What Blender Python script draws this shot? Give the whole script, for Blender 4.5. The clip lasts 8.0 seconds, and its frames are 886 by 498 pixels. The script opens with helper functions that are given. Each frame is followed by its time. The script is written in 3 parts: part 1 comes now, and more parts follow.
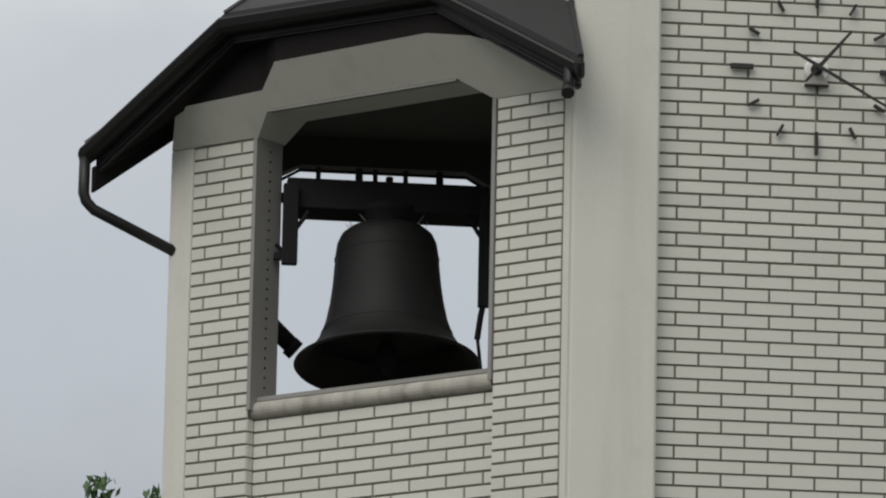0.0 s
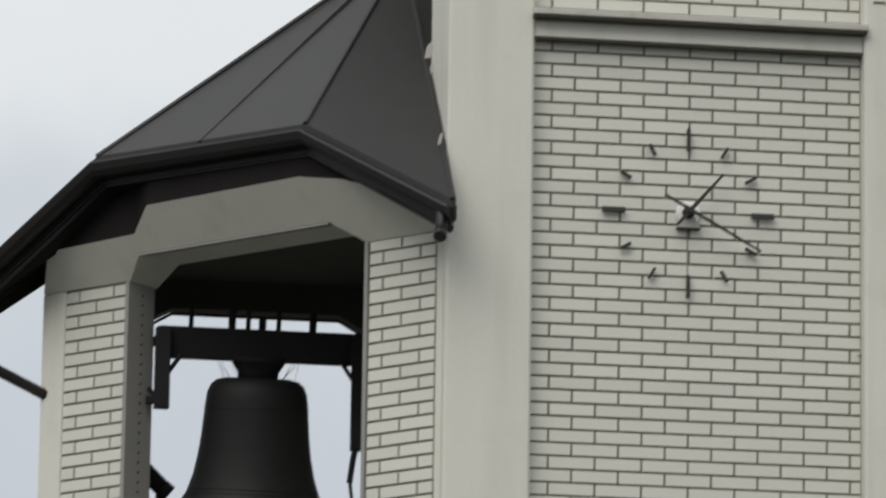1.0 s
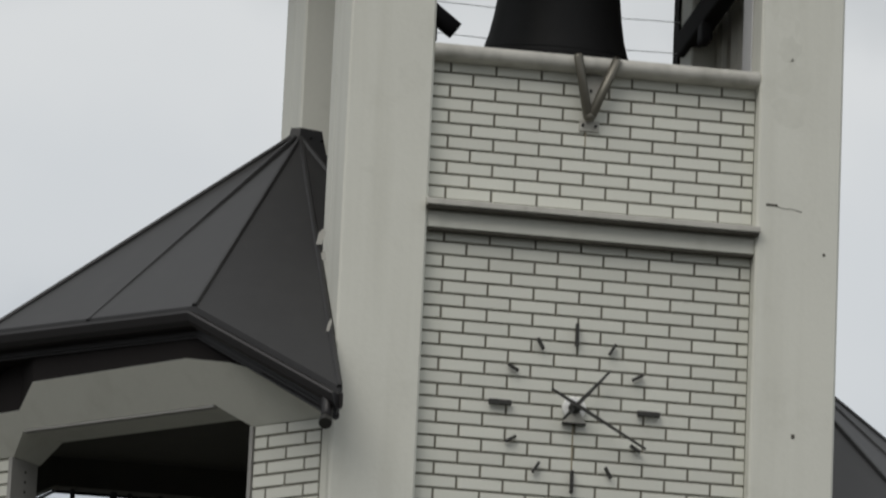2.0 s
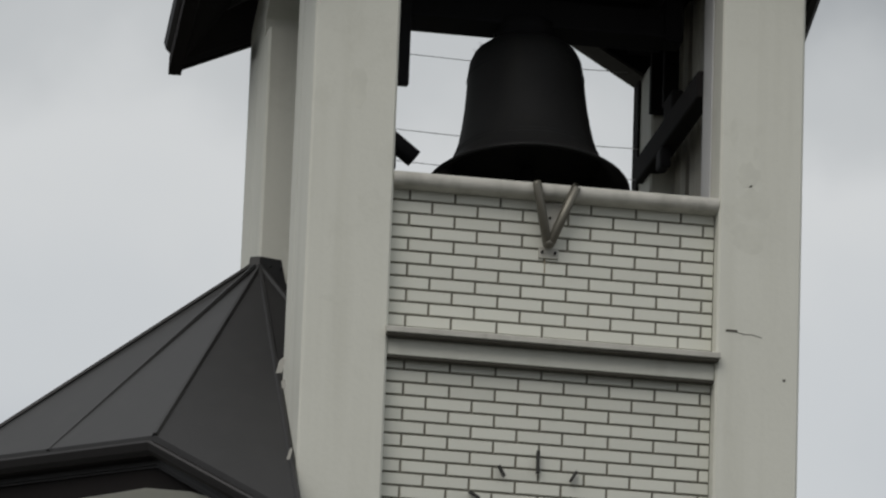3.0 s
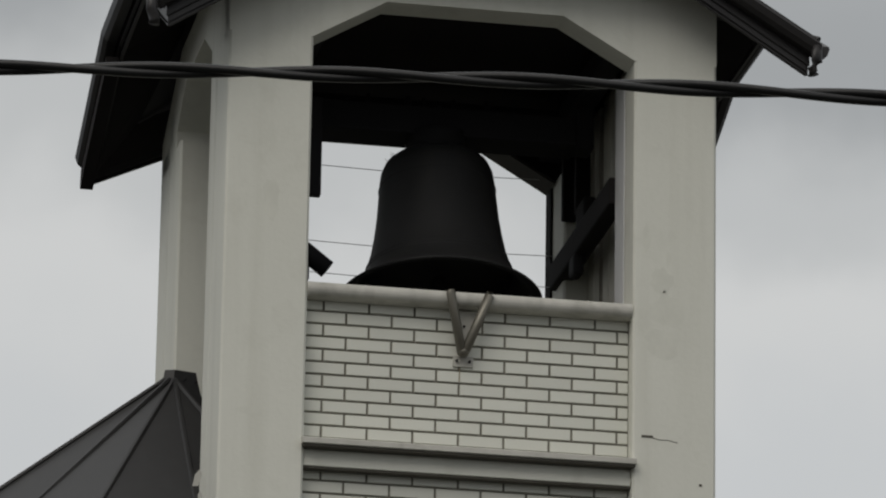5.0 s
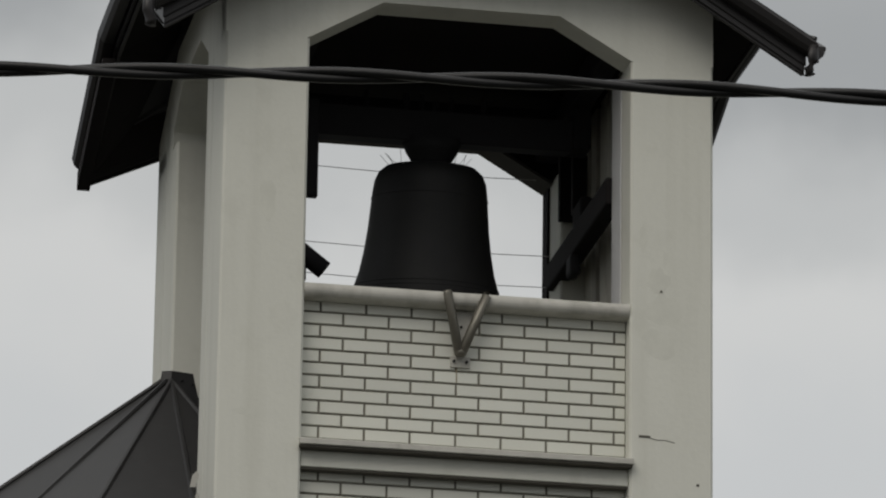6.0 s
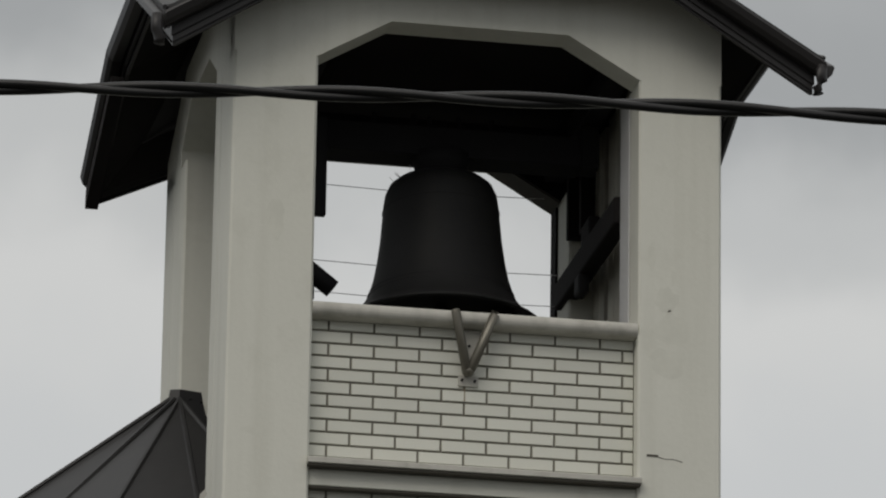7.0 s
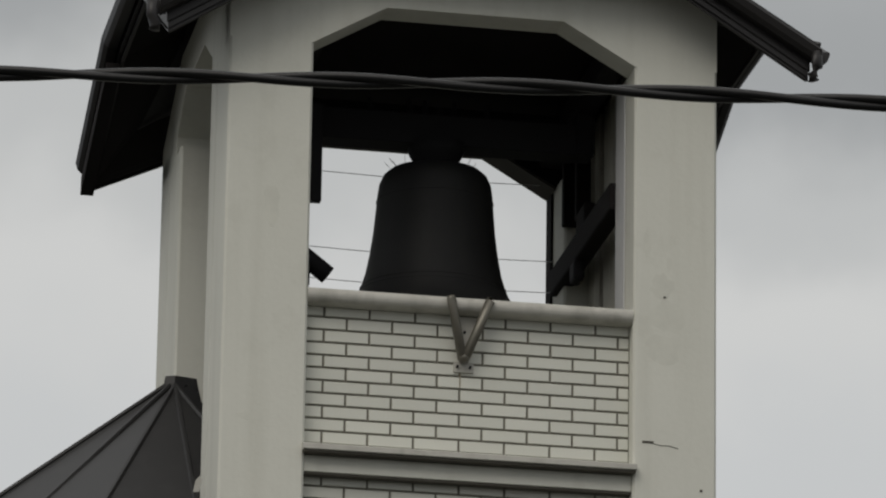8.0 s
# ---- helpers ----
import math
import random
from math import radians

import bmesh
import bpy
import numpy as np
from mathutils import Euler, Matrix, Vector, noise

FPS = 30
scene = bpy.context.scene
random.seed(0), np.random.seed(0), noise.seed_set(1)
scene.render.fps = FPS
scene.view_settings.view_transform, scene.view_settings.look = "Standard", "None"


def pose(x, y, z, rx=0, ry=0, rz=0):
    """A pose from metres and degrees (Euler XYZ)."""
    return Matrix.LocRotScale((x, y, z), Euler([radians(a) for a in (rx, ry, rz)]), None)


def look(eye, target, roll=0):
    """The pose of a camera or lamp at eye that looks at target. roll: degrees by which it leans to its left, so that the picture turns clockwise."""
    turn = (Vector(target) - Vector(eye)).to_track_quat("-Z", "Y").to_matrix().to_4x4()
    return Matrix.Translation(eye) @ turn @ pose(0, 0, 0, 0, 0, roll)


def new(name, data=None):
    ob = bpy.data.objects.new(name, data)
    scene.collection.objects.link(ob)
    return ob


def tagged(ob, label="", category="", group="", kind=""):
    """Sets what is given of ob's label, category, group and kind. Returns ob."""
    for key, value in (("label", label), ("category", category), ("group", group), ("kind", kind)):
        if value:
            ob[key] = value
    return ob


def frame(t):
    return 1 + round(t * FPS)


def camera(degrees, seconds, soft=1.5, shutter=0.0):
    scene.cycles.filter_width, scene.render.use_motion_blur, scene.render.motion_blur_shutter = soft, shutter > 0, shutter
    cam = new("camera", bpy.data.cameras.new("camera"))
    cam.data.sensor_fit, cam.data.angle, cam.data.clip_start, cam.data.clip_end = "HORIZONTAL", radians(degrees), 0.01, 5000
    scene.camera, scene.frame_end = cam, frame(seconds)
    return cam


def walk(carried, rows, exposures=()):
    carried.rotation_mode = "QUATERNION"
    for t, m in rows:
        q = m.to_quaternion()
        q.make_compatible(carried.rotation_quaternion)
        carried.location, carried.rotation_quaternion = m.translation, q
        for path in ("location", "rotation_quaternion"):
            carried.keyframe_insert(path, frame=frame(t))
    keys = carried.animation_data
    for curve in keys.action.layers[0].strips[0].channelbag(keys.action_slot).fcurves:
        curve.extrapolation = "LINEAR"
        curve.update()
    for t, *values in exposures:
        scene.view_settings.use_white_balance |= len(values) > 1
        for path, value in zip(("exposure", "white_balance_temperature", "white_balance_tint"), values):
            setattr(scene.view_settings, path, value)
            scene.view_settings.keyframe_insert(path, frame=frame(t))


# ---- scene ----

# ---------------------------------------------------------------- camera
cam = camera(8.745, 8.0, soft=2.1, shutter=0.3)
EYE = (-5.113, -27.821, 1.55)
# seconds, yaw, pitch, roll of the hand-held camera, which turns on one spot
TURNS = [
    (0, -6.655, 12.055, 1.208), (0.3, -6.727, 12.165, 0.95), (0.5, -6.966, 12.522, 0.68), (0.7, -7.303, 12.815, 0.70),
    (1, -7.924, 13.496, 0.876), (1.2, -8.287, 13.81, 0.9),
    (1.5, -8.770, 14.334, 1.032), (2, -9.007, 15.394, 2.582), (2.2, -8.948, 15.726, 2.817),
    (3.3, -9.630, 16.980, 1.512), (3.5, -9.803, 17.187, 1.081), (4, -10.074, 17.561, 0.937),
    (4.5, -10.198, 17.762, 0.946), (4.7, -10.220, 17.783, 0.984), (5.8, -10.269, 17.753, 0.855),
    (6, -10.262, 17.784, 0.837), (6.5, -10.215, 17.875, 0.844), (7, -10.174, 17.969, 0.931),
    (7.5, -10.180, 17.983, 1.049), (8, -10.224, 17.835, 0.928),
]
EXPOSURES = [(0, 0.1, 6500, 10), (0.5, 0.2, 6500, 10), (1, 0.27, 6500, 10), (1.5, 0.15, 6450, 10), (2, -0.02, 6450, 10), (3.3, -0.14, 6480, 10), (4.5, -0.2, 6560, 10), (8, -0.21, 6660, 10)]
walk(cam, [(t, pose(*EYE, 90 + p, 0, y) @ pose(0, 0, 0, 0, 0, r)) for t, y, p, r in TURNS], EXPOSURES)

# ---------------------------------------------------------------- world and light
SUN_EL, SUN_AZ = 45.0, 215.0  # a veiled sun behind the camera
world = bpy.data.worlds.new("world")
scene.world = world
world.use_nodes = True
wn, wl = world.node_tree.nodes, world.node_tree.links
wn.clear()
w_out = wn.new("ShaderNodeOutputWorld")
w_bg = wn.new("ShaderNodeBackground")
w_sky = wn.new("ShaderNodeTexSky")
w_sky.sky_type, w_sky.sun_disc = "NISHITA", False
w_sky.sun_elevation, w_sky.sun_rotation = radians(SUN_EL), radians(SUN_AZ)
w_sky.air_density, w_sky.dust_density = 1.2, 4.0
w_co = wn.new("ShaderNodeTexCoord")
w_noise = wn.new("ShaderNodeTexNoise")
w_noise.inputs["Scale"].default_value, w_noise.inputs["Detail"].default_value = 11.0, 5.0
w_noise.inputs["Roughness"].default_value = 0.5
w_sep = wn.new("ShaderNodeSeparateXYZ")
w_bend = wn.new("ShaderNodeMath")
w_bend.operation = "MULTIPLY_ADD"
w_bend.inputs[1].default_value = 0.11
w_add = wn.new("ShaderNodeMath")
w_add.operation = "SUBTRACT"
w_add.inputs[1].default_value = 0.055
w_ramp = wn.new("ShaderNodeValToRGB")
# layered overcast: heights as the sine of the elevation
CLOUDS = [(0.0, 2.9, 3.05, 3.2), (0.15, 4.2, 4.4, 4.7), (0.19, 4.9, 5.2, 5.55), (0.22, 5.3, 5.6, 5.9), (0.26, 6.75, 6.95, 7.05), (0.295, 7.4, 7.5, 7.45), (0.318, 6.1, 6.25, 6.25), (0.345, 4.2, 4.35, 4.4), (0.42, 5.7, 5.85, 5.9), (1.0, 9.6, 9.7, 9.7)]
el = w_ramp.color_ramp.elements
el[0].position, el[0].color = CLOUDS[0][0], (*CLOUDS[0][1:], 1)
el[1].position, el[1].color = CLOUDS[-1][0], (*CLOUDS[-1][1:], 1)
for h, *rgb in CLOUDS[1:-1]:
    e = el.new(h)
    e.color = (*rgb, 1)
w_ramp.color_ramp.interpolation = "EASE"
w_mix = wn.new("ShaderNodeMixRGB")
w_mix.inputs["Fac"].default_value = 0.9
wl.new(w_co.outputs["Generated"], w_noise.inputs["Vector"])
wl.new(w_co.outputs["Generated"], w_sep.inputs[0])
wl.new(w_noise.outputs["Fac"], w_bend.inputs[0])
wl.new(w_sep.outputs["Z"], w_bend.inputs[2])
wl.new(w_bend.outputs[0], w_add.inputs[0])
wl.new(w_add.outputs[0], w_ramp.inputs["Fac"])
wl.new(w_sky.outputs["Color"], w_mix.inputs["Color1"])
wl.new(w_ramp.outputs["Color"], w_mix.inputs["Color2"])
wl.new(w_mix.outputs["Color"], w_bg.inputs["Color"])
w_bg.inputs["Strength"].default_value = 0.1
wl.new(w_bg.outputs["Background"], w_out.inputs["Surface"])

sun_data = bpy.data.lights.new("sun", "SUN")
sun_data.energy, sun_data.angle, sun_data.color = 1.05, radians(40), (1.0, 0.965, 0.9)
sun = new("sun", sun_data)
sun.matrix_world = look((0, 0, 0), (-math.sin(radians(SUN_AZ)) * math.cos(radians(SUN_EL)), -math.cos(radians(SUN_AZ)) * math.cos(radians(SUN_EL)), -math.sin(radians(SUN_EL))))


# ---------------------------------------------------------------- materials
def material(name, rgb, rough=0.7, metal=0.0, spread=0.12, fine=60.0, coarse=2.5, bump=0.15, per_piece=0.0, streaks=0.0, stain=(0.2, 0.19, 0.16), stain_amount=0.0, spec=0.5, blotch=0.0):
    """A surface with grain at two scales, an optional tone for each piece and optional vertical rain streaks."""
    mat = bpy.data.materials.new(name)
    mat.use_nodes = True
    n, l = mat.node_tree.nodes, mat.node_tree.links
    bsdf = n["Principled BSDF"]
    bsdf.inputs["Roughness"].default_value, bsdf.inputs["Metallic"].default_value = rough, metal
    bsdf.inputs["Specular IOR Level"].default_value = spec
    geo = n.new("ShaderNodeNewGeometry")
    big, small = n.new("ShaderNodeTexNoise"), n.new("ShaderNodeTexNoise")
    big.inputs["Scale"].default_value, big.inputs["Detail"].default_value = coarse, 6
    small.inputs["Scale"].default_value, small.inputs["Detail"].default_value = fine, 4
    l.new(geo.outputs["Position"], big.inputs["Vector"])
    l.new(geo.outputs["Position"], small.inputs["Vector"])
    val = n.new("ShaderNodeMath")
    val.operation = "MULTIPLY_ADD"
    l.new(big.outputs["Fac"], val.inputs[0])
    val.inputs[1].default_value, val.inputs[2].default_value = 2 * spread, 1 - spread
    val2 = n.new("ShaderNodeMath")
    val2.operation = "MULTIPLY_ADD"
    l.new(small.outputs["Fac"], val2.inputs[0])
    val2.inputs[1].default_value = spread
    l.new(val.outputs[0], val2.inputs[2])
    tone = val2.outputs[0]
    if per_piece:
        info = n.new("ShaderNodeObjectInfo")
        p = n.new("ShaderNodeMath")
        p.operation = "MULTIPLY_ADD"
        l.new(info.outputs["Random"], p.inputs[0])
        p.inputs[1].default_value = per_piece
        l.new(tone, p.inputs[2])
        tone = p.outputs[0]
    mul = n.new("ShaderNodeMixRGB")
    mul.blend_type = "MULTIPLY"
    mul.inputs["Fac"].default_value = 1
    mul.inputs["Color1"].default_value = (*rgb, 1)
    l.new(tone, mul.inputs["Color2"])
    col = mul.outputs["Color"]
    if streaks or stain_amount:
        m = n.new("ShaderNodeMapping")
        m.inputs["Scale"].default_value = (9, 9, 0.5) if streaks else (2.2, 2.2, 1.4)
        l.new(geo.outputs["Position"], m.inputs["Vector"])
        s = n.new("ShaderNodeTexNoise")
        s.inputs["Scale"].default_value, s.inputs["Detail"].default_value = 1.0, 5
        l.new(m.outputs["Vector"], s.inputs["Vector"])
        r = n.new("ShaderNodeValToRGB")
        r.color_ramp.elements[0].position, r.color_ramp.elements[1].position = 0.48, 0.75
        l.new(s.outputs["Fac"], r.inputs["Fac"])
        k = n.new("ShaderNodeMath")
        k.operation = "MULTIPLY"
        l.new(r.outputs["Color"], k.inputs[0])
        k.inputs[1].default_value = max(streaks, stain_amount)
        mix = n.new("ShaderNodeMixRGB")
        l.new(k.outputs[0], mix.inputs["Fac"])
        l.new(col, mix.inputs["Color1"])
        mix.inputs["Color2"].default_value = (*stain, 1)
        col = mix.outputs["Color"]
    if blotch:
        m2 = n.new("ShaderNodeTexNoise")
        m2.inputs["Scale"].default_value, m2.inputs["Detail"].default_value, m2.inputs["Roughness"].default_value = 3.3, 8, 0.65
        l.new(geo.outputs["Position"], m2.inputs["Vector"])
        r2 = n.new("ShaderNodeValToRGB")
        r2.color_ramp.elements[0].position, r2.color_ramp.elements[1].position = 0.56, 0.66
        l.new(m2.outputs["Fac"], r2.inputs["Fac"])
        k2 = n.new("ShaderNodeMath")
        k2.operation = "MULTIPLY"
        l.new(r2.outputs["Color"], k2.inputs[0])
        k2.inputs[1].default_value = blotch
        mix2 = n.new("ShaderNodeMixRGB")
        l.new(k2.outputs[0], mix2.inputs["Fac"])
        l.new(col, mix2.inputs["Color1"])
        mix2.inputs["Color2"].default_value = (*stain, 1)
        col = mix2.outputs["Color"]
    l.new(col, bsdf.inputs["Base Color"])
    b = n.new("ShaderNodeBump")
    b.inputs["Strength"].default_value, b.inputs["Distance"].default_value = bump, 0.004
    l.new(small.outputs["Fac"], b.inputs["Height"])
    l.new(b.outputs["Normal"], bsdf.inputs["Normal"])
    return mat


PAINT = material("cream_render", (0.648, 0.648, 0.584), 0.75, spread=0.05, fine=45, coarse=1.6, bump=0.25, streaks=0.22, stain=(0.44, 0.435, 0.365), blotch=0.12)
BRICK = material("pale_glazed_brick", (0.592, 0.595, 0.535), 0.45, spread=0.045, fine=70, coarse=2.0, bump=0.2, per_piece=0.11)
# for chips and the crack, and for the painted shade below the course
SCAR_SHADE = material("dark_chip_shade", (0.075, 0.07, 0.058), 0.95, spread=0.3)
GROUT = material("dark_grout", (0.165, 0.156, 0.13), 0.95, spread=0.2, fine=90, bump=0.4)
SILL = material("weathered_concrete", (0.47, 0.46, 0.42), 0.8, spread=0.14, fine=35, coarse=5, bump=0.4, streaks=0.4, stain=(0.2, 0.19, 0.16), blotch=0.3)
OLD_SILL = material("streaked_concrete", (0.40, 0.385, 0.34), 0.85, spread=0.22, fine=35, coarse=7, bump=0.5, streaks=0.65, stain=(0.16, 0.15, 0.12), blotch=0.35)
TRIM = material("grey_steel_paint", (0.27, 0.265, 0.25), 0.6, spread=0.1, fine=50)
ROOF = material("charcoal_sheet_metal", (0.0165, 0.016, 0.0165), 0.54, spread=0.14, fine=30, coarse=1.4, bump=0.06, streaks=0.25, stain=(0.038, 0.037, 0.036))
# boards of eaves and ceiling; also the dark sheets that imitate indoor shade
SOFFIT = material("dark_brown_boards_shade", (0.0165, 0.0148, 0.0148), 0.85, spread=0.2, fine=30, spec=0.1)
GUTTER = material("brown_gutter", (0.016, 0.0145, 0.0148), 0.44, spread=0.12, fine=40, spec=0.4)
BRONZE = material("dark_bronze", (0.0125, 0.0125, 0.013), 0.62, metal=0.1, spread=0.28, fine=35, coarse=5, bump=0.12, streaks=0.3, stain=(0.024, 0.0235, 0.02), spec=0.3)
IRON = material("black_iron", (0.017, 0.0165, 0.018), 0.75, metal=0.0, spread=0.2, spec=0.15)
STEEL = material("brown_painted_steel", (0.13, 0.122, 0.1), 0.36, metal=0.4, spread=0.2)
BLACK = material("black_enamel", (0.02, 0.019, 0.016), 0.5, spread=0.15)
RUBBER = material("black_cable_sheath", (0.006, 0.006, 0.0065), 0.4, spread=0.2, spec=0.35)
# plaster with a very dark base colour that stands in for indoor shade
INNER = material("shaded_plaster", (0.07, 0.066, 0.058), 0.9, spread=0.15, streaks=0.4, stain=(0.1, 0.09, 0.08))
BOARD = material("grey_boards", (0.55, 0.53, 0.46), 0.8, spread=0.2, fine=30, streaks=0.5, stain=(0.09, 0.085, 0.07))
ZINC = material("pale_zinc", (0.4, 0.39, 0.35), 0.6, metal=0.1, spread=0.15)
ENAMEL = material("white_enamel", (0.84, 0.84, 0.82), 0.3, spread=0.05)
RUST = material("rust_streak", (0.25, 0.215, 0.15), 0.9, spread=0.3)
GROUND = material("dark_gravel", (0.05, 0.05, 0.044), 0.95, spread=0.3, fine=12, coarse=0.2)
BARK = material("bark", (0.09, 0.07, 0.05), 0.95, spread=0.3)
LEAF = material("leaf_green", (0.045, 0.09, 0.03), 0.6, spread=0.3, fine=10, coarse=3)
WIRE = material("grey_wire", (0.5, 0.5, 0.5), 0.6)


# ---------------------------------------------------------------- mesh helpers
def finish(name, bm, mat, smooth=False):
    bmesh.ops.recalc_face_normals(bm, faces=bm.faces)
    me = bpy.data.meshes.new(name)
    bm.to_mesh(me)
    bm.free()
    me.materials.append(mat)
    if smooth:
        for p in me.polygons:
            p.use_smooth = True
    return me


def part(name, bm, mat, parent=None, label="", smooth=False, m=None):
    ob = new(name, finish(name, bm, mat, smooth))
    if parent is not None:
        ob.parent = parent
    if m is not None:
        ob.matrix_basis = m
    if label:
        ob["label"] = label
    return ob


def thing(name, label, category, m=None, group="", kind=""):
    ob = new(name)
    if m is not None:
        ob.matrix_basis = m
    return tagged(ob, label, category, group, kind)


def box(bm, x0, x1, y0, y1, z0, z1, bevel=0.0, m=None):
    r = bmesh.ops.create_cube(bm, size=1)
    vs = r["verts"]
    for v in vs:
        v.co = Vector(((x0 + x1) / 2 + v.co.x * (x1 - x0), (y0 + y1) / 2 + v.co.y * (y1 - y0), (z0 + z1) / 2 + v.co.z * (z1 - z0)))
    if bevel:
        es = list({e for v in vs for e in v.link_edges})
        r = bmesh.ops.bevel(bm, geom=es, offset=bevel, segments=2, affect="EDGES", profile=0.5)
        vs = list({v for f in r["faces"] for v in f.verts} | {v for v in vs if v.is_valid})
    if m is not None:
        bmesh.ops.transform(bm, matrix=m, verts=vs)
    return bm


def block(*a, **k):
    return box(bmesh.new(), *a, **k)


def slab(outline, y0, y1, bm=None, bevel=0.0):
    """A plate with an outline in x and z, from y0 to y1."""
    bm = bm or bmesh.new()
    a = [bm.verts.new((x, y0, z)) for x, z in outline]
    b = [bm.verts.new((x, y1, z)) for x, z in outline]
    fs = [bm.faces.new(a), bm.faces.new(b[::-1])]
    k = len(a)
    for i in range(k):
        fs.append(bm.faces.new((a[i], b[i], b[(i + 1) % k], a[(i + 1) % k])))
    if bevel:
        bmesh.ops.bevel(bm, geom=[e for e in fs[0].edges], offset=bevel, segments=2, affect="EDGES", profile=0.5)
    return bm


def column(ring, z0, z1):
    """An upright prism over a ring of x and y."""
    bm = bmesh.new()
    a, b = [bm.verts.new((x, y, z0)) for x, y in ring], [bm.verts.new((x, y, z1)) for x, y in ring]
    bm.faces.new(a[::-1])
    bm.faces.new(b)
    for i in range(len(a)):
        j = (i + 1) % len(a)
        bm.faces.new((a[i], a[j], b[j], b[i]))
    return bm


def tube(points, radius, sides=10, bm=None):
    """A round bar along a line of points."""
    bm = bm or bmesh.new()
    pts = [Vector(p) for p in points]
    rings = []
    for i, p in enumerate(pts):
        d = (pts[min(i + 1, len(pts) - 1)] - pts[max(i - 1, 0)]).normalized()
        u = d.cross(Vector((0, 0, 1)) if abs(d.z) < 0.95 else Vector((1, 0, 0))).normalized()
        w = d.cross(u)
        r = radius[i] if isinstance(radius, (list, tuple)) else radius
        rings.append([bm.verts.new(p + (u * math.cos(2 * math.pi * k / sides) + w * math.sin(2 * math.pi * k / sides)) * r) for k in range(sides)])
    for a, b in zip(rings, rings[1:]):
        for k in range(sides):
            bm.faces.new((a[k], a[(k + 1) % sides], b[(k + 1) % sides], b[k]))
    bm.faces.new(rings[0][::-1])
    bm.faces.new(rings[-1])
    return bm


def rail(points, section, bm=None, closed=False):
    """A bar of a constant section (out, up) along a line, its 'out' level and square to the line."""
    bm = bm or bmesh.new()
    pts = [Vector(p) for p in points]
    k = len(pts)
    rings = []
    for i, p in enumerate(pts):
        prev = pts[i - 1] if i or closed else pts[0]
        nxt = pts[(i + 1) % k] if i < k - 1 or closed else pts[-1]
        d0, d1 = p - prev, nxt - p
        d = ((d0.normalized() if d0.length else Vector()) + (d1.normalized() if d1.length else Vector())).normalized()
        out = Vector((d.y, -d.x, 0)).normalized()
        rings.append([bm.verts.new(p + out * a + Vector((0, 0, b))) for a, b in section])
    s = len(section)
    for i in range(k if closed else k - 1):
        a, b = rings[i], rings[(i + 1) % k]
        for j in range(s):
            bm.faces.new((a[j], a[(j + 1) % s], b[(j + 1) % s], b[j]))
    if not closed:
        bm.faces.new(rings[0])
        bm.faces.new(rings[-1][::-1])
    return bm


def lathe(profile, sides=48, bm=None):
    bm = bm or bmesh.new()
    rings = []
    for r, z in profile:
        rings.append([bm.verts.new((r * math.cos(2 * math.pi * k / sides), r * math.sin(2 * math.pi * k / sides), z)) for k in range(sides)])
    for a, b in zip(rings, rings[1:]):
        for k in range(sides):
            bm.faces.new((a[k], a[(k + 1) % sides], b[(k + 1) % sides], b[k]))
    for ring in (rings[0], rings[-1]):
        if (ring[0].co - ring[1].co).length > 1e-5:
            bm.faces.new(ring)
    return bm


# ---------------------------------------------------------------- ground
bm = bmesh.new()
bmesh.ops.create_grid(bm, x_segments=8, y_segments=8, size=1500)
tagged(part("ground", bm, GROUND), "dark gravel ground round the church", "ground", kind="structure")

# ---------------------------------------------------------------- main tower
CX, CY = 0.04, 1.02       # middle of the tower
FRONT, BACK = -0.10, 2.14
DEEP = 0.875             # depth of the tower over its width
HALF = 1.28               # half the tower's width
OPEN = 0.845              # half an opening's width
FLAT = 0.466              # half an arch's level top
SPRING, CROWN = 11.68, 11.90
TIP, TIP_Z, FLAT_E, FLAT_Z = 1.71, 11.76, 0.85, 12.29
WALL_T = 0.19
U, H = 0.235, 0.06706     # brick pitch

tower = thing("bell_tower", "square cream bell tower with pale brick panels and dark roof", "bell tower")
for sx, sy in ((-1, -1), (1, -1), (-1, 1), (1, 1)):
    x0, x1 = sorted((CX + sx * OPEN, CX + sx * HALF))
    y0, y1 = (FRONT, FRONT + 0.44) if sy < 0 else (BACK - 0.44, BACK)
    c = 0.012
    ring = [(x0 + c, y0), (x1 - c, y0), (x1, y0 + c), (x1, y1 - c), (x1 - c, y1), (x0 + c, y1), (x0, y1 - c), (x0, y0 + c)]
    part("corner_pier", column(ring, 0, SPRING + 0.002), PAINT, tower)
# the piers run on along the flanks, past the recessed rear arch
for x0, x1, y0, y1 in ((CX - HALF, CX - HALF + 0.26, FRONT + 0.442, 0.54), (CX + HALF - 0.2, CX + HALF, FRONT + 0.442, 0.54),
                       (CX - HALF, CX - HALF + 0.34, BACK + 0.002, 2.46), (CX + HALF - 0.33, CX + HALF, BACK + 0.002, 2.46)):
    part("corner_pier", block(x0, x1, y0, y1, 0, SPRING + 0.1 if y0 > 1 else SPRING + 0.002), PAINT, tower)


def arch_outline(open_w, flat, spring, crown, half, eave, tip_z, flat_e, flat_z):
    """The face above an opening: chamfered head below, the eaves' line above."""
    edge = tip_z + (flat_z - tip_z) * (eave - half) / (eave - flat_e)
    return [(-half, spring), (-open_w, spring), (-flat, crown), (flat, crown), (open_w, spring), (half, spring), (half, edge - 0.05), (flat_e, flat_z - 0.05), (-flat_e, flat_z - 0.05), (-half, edge - 0.05)]


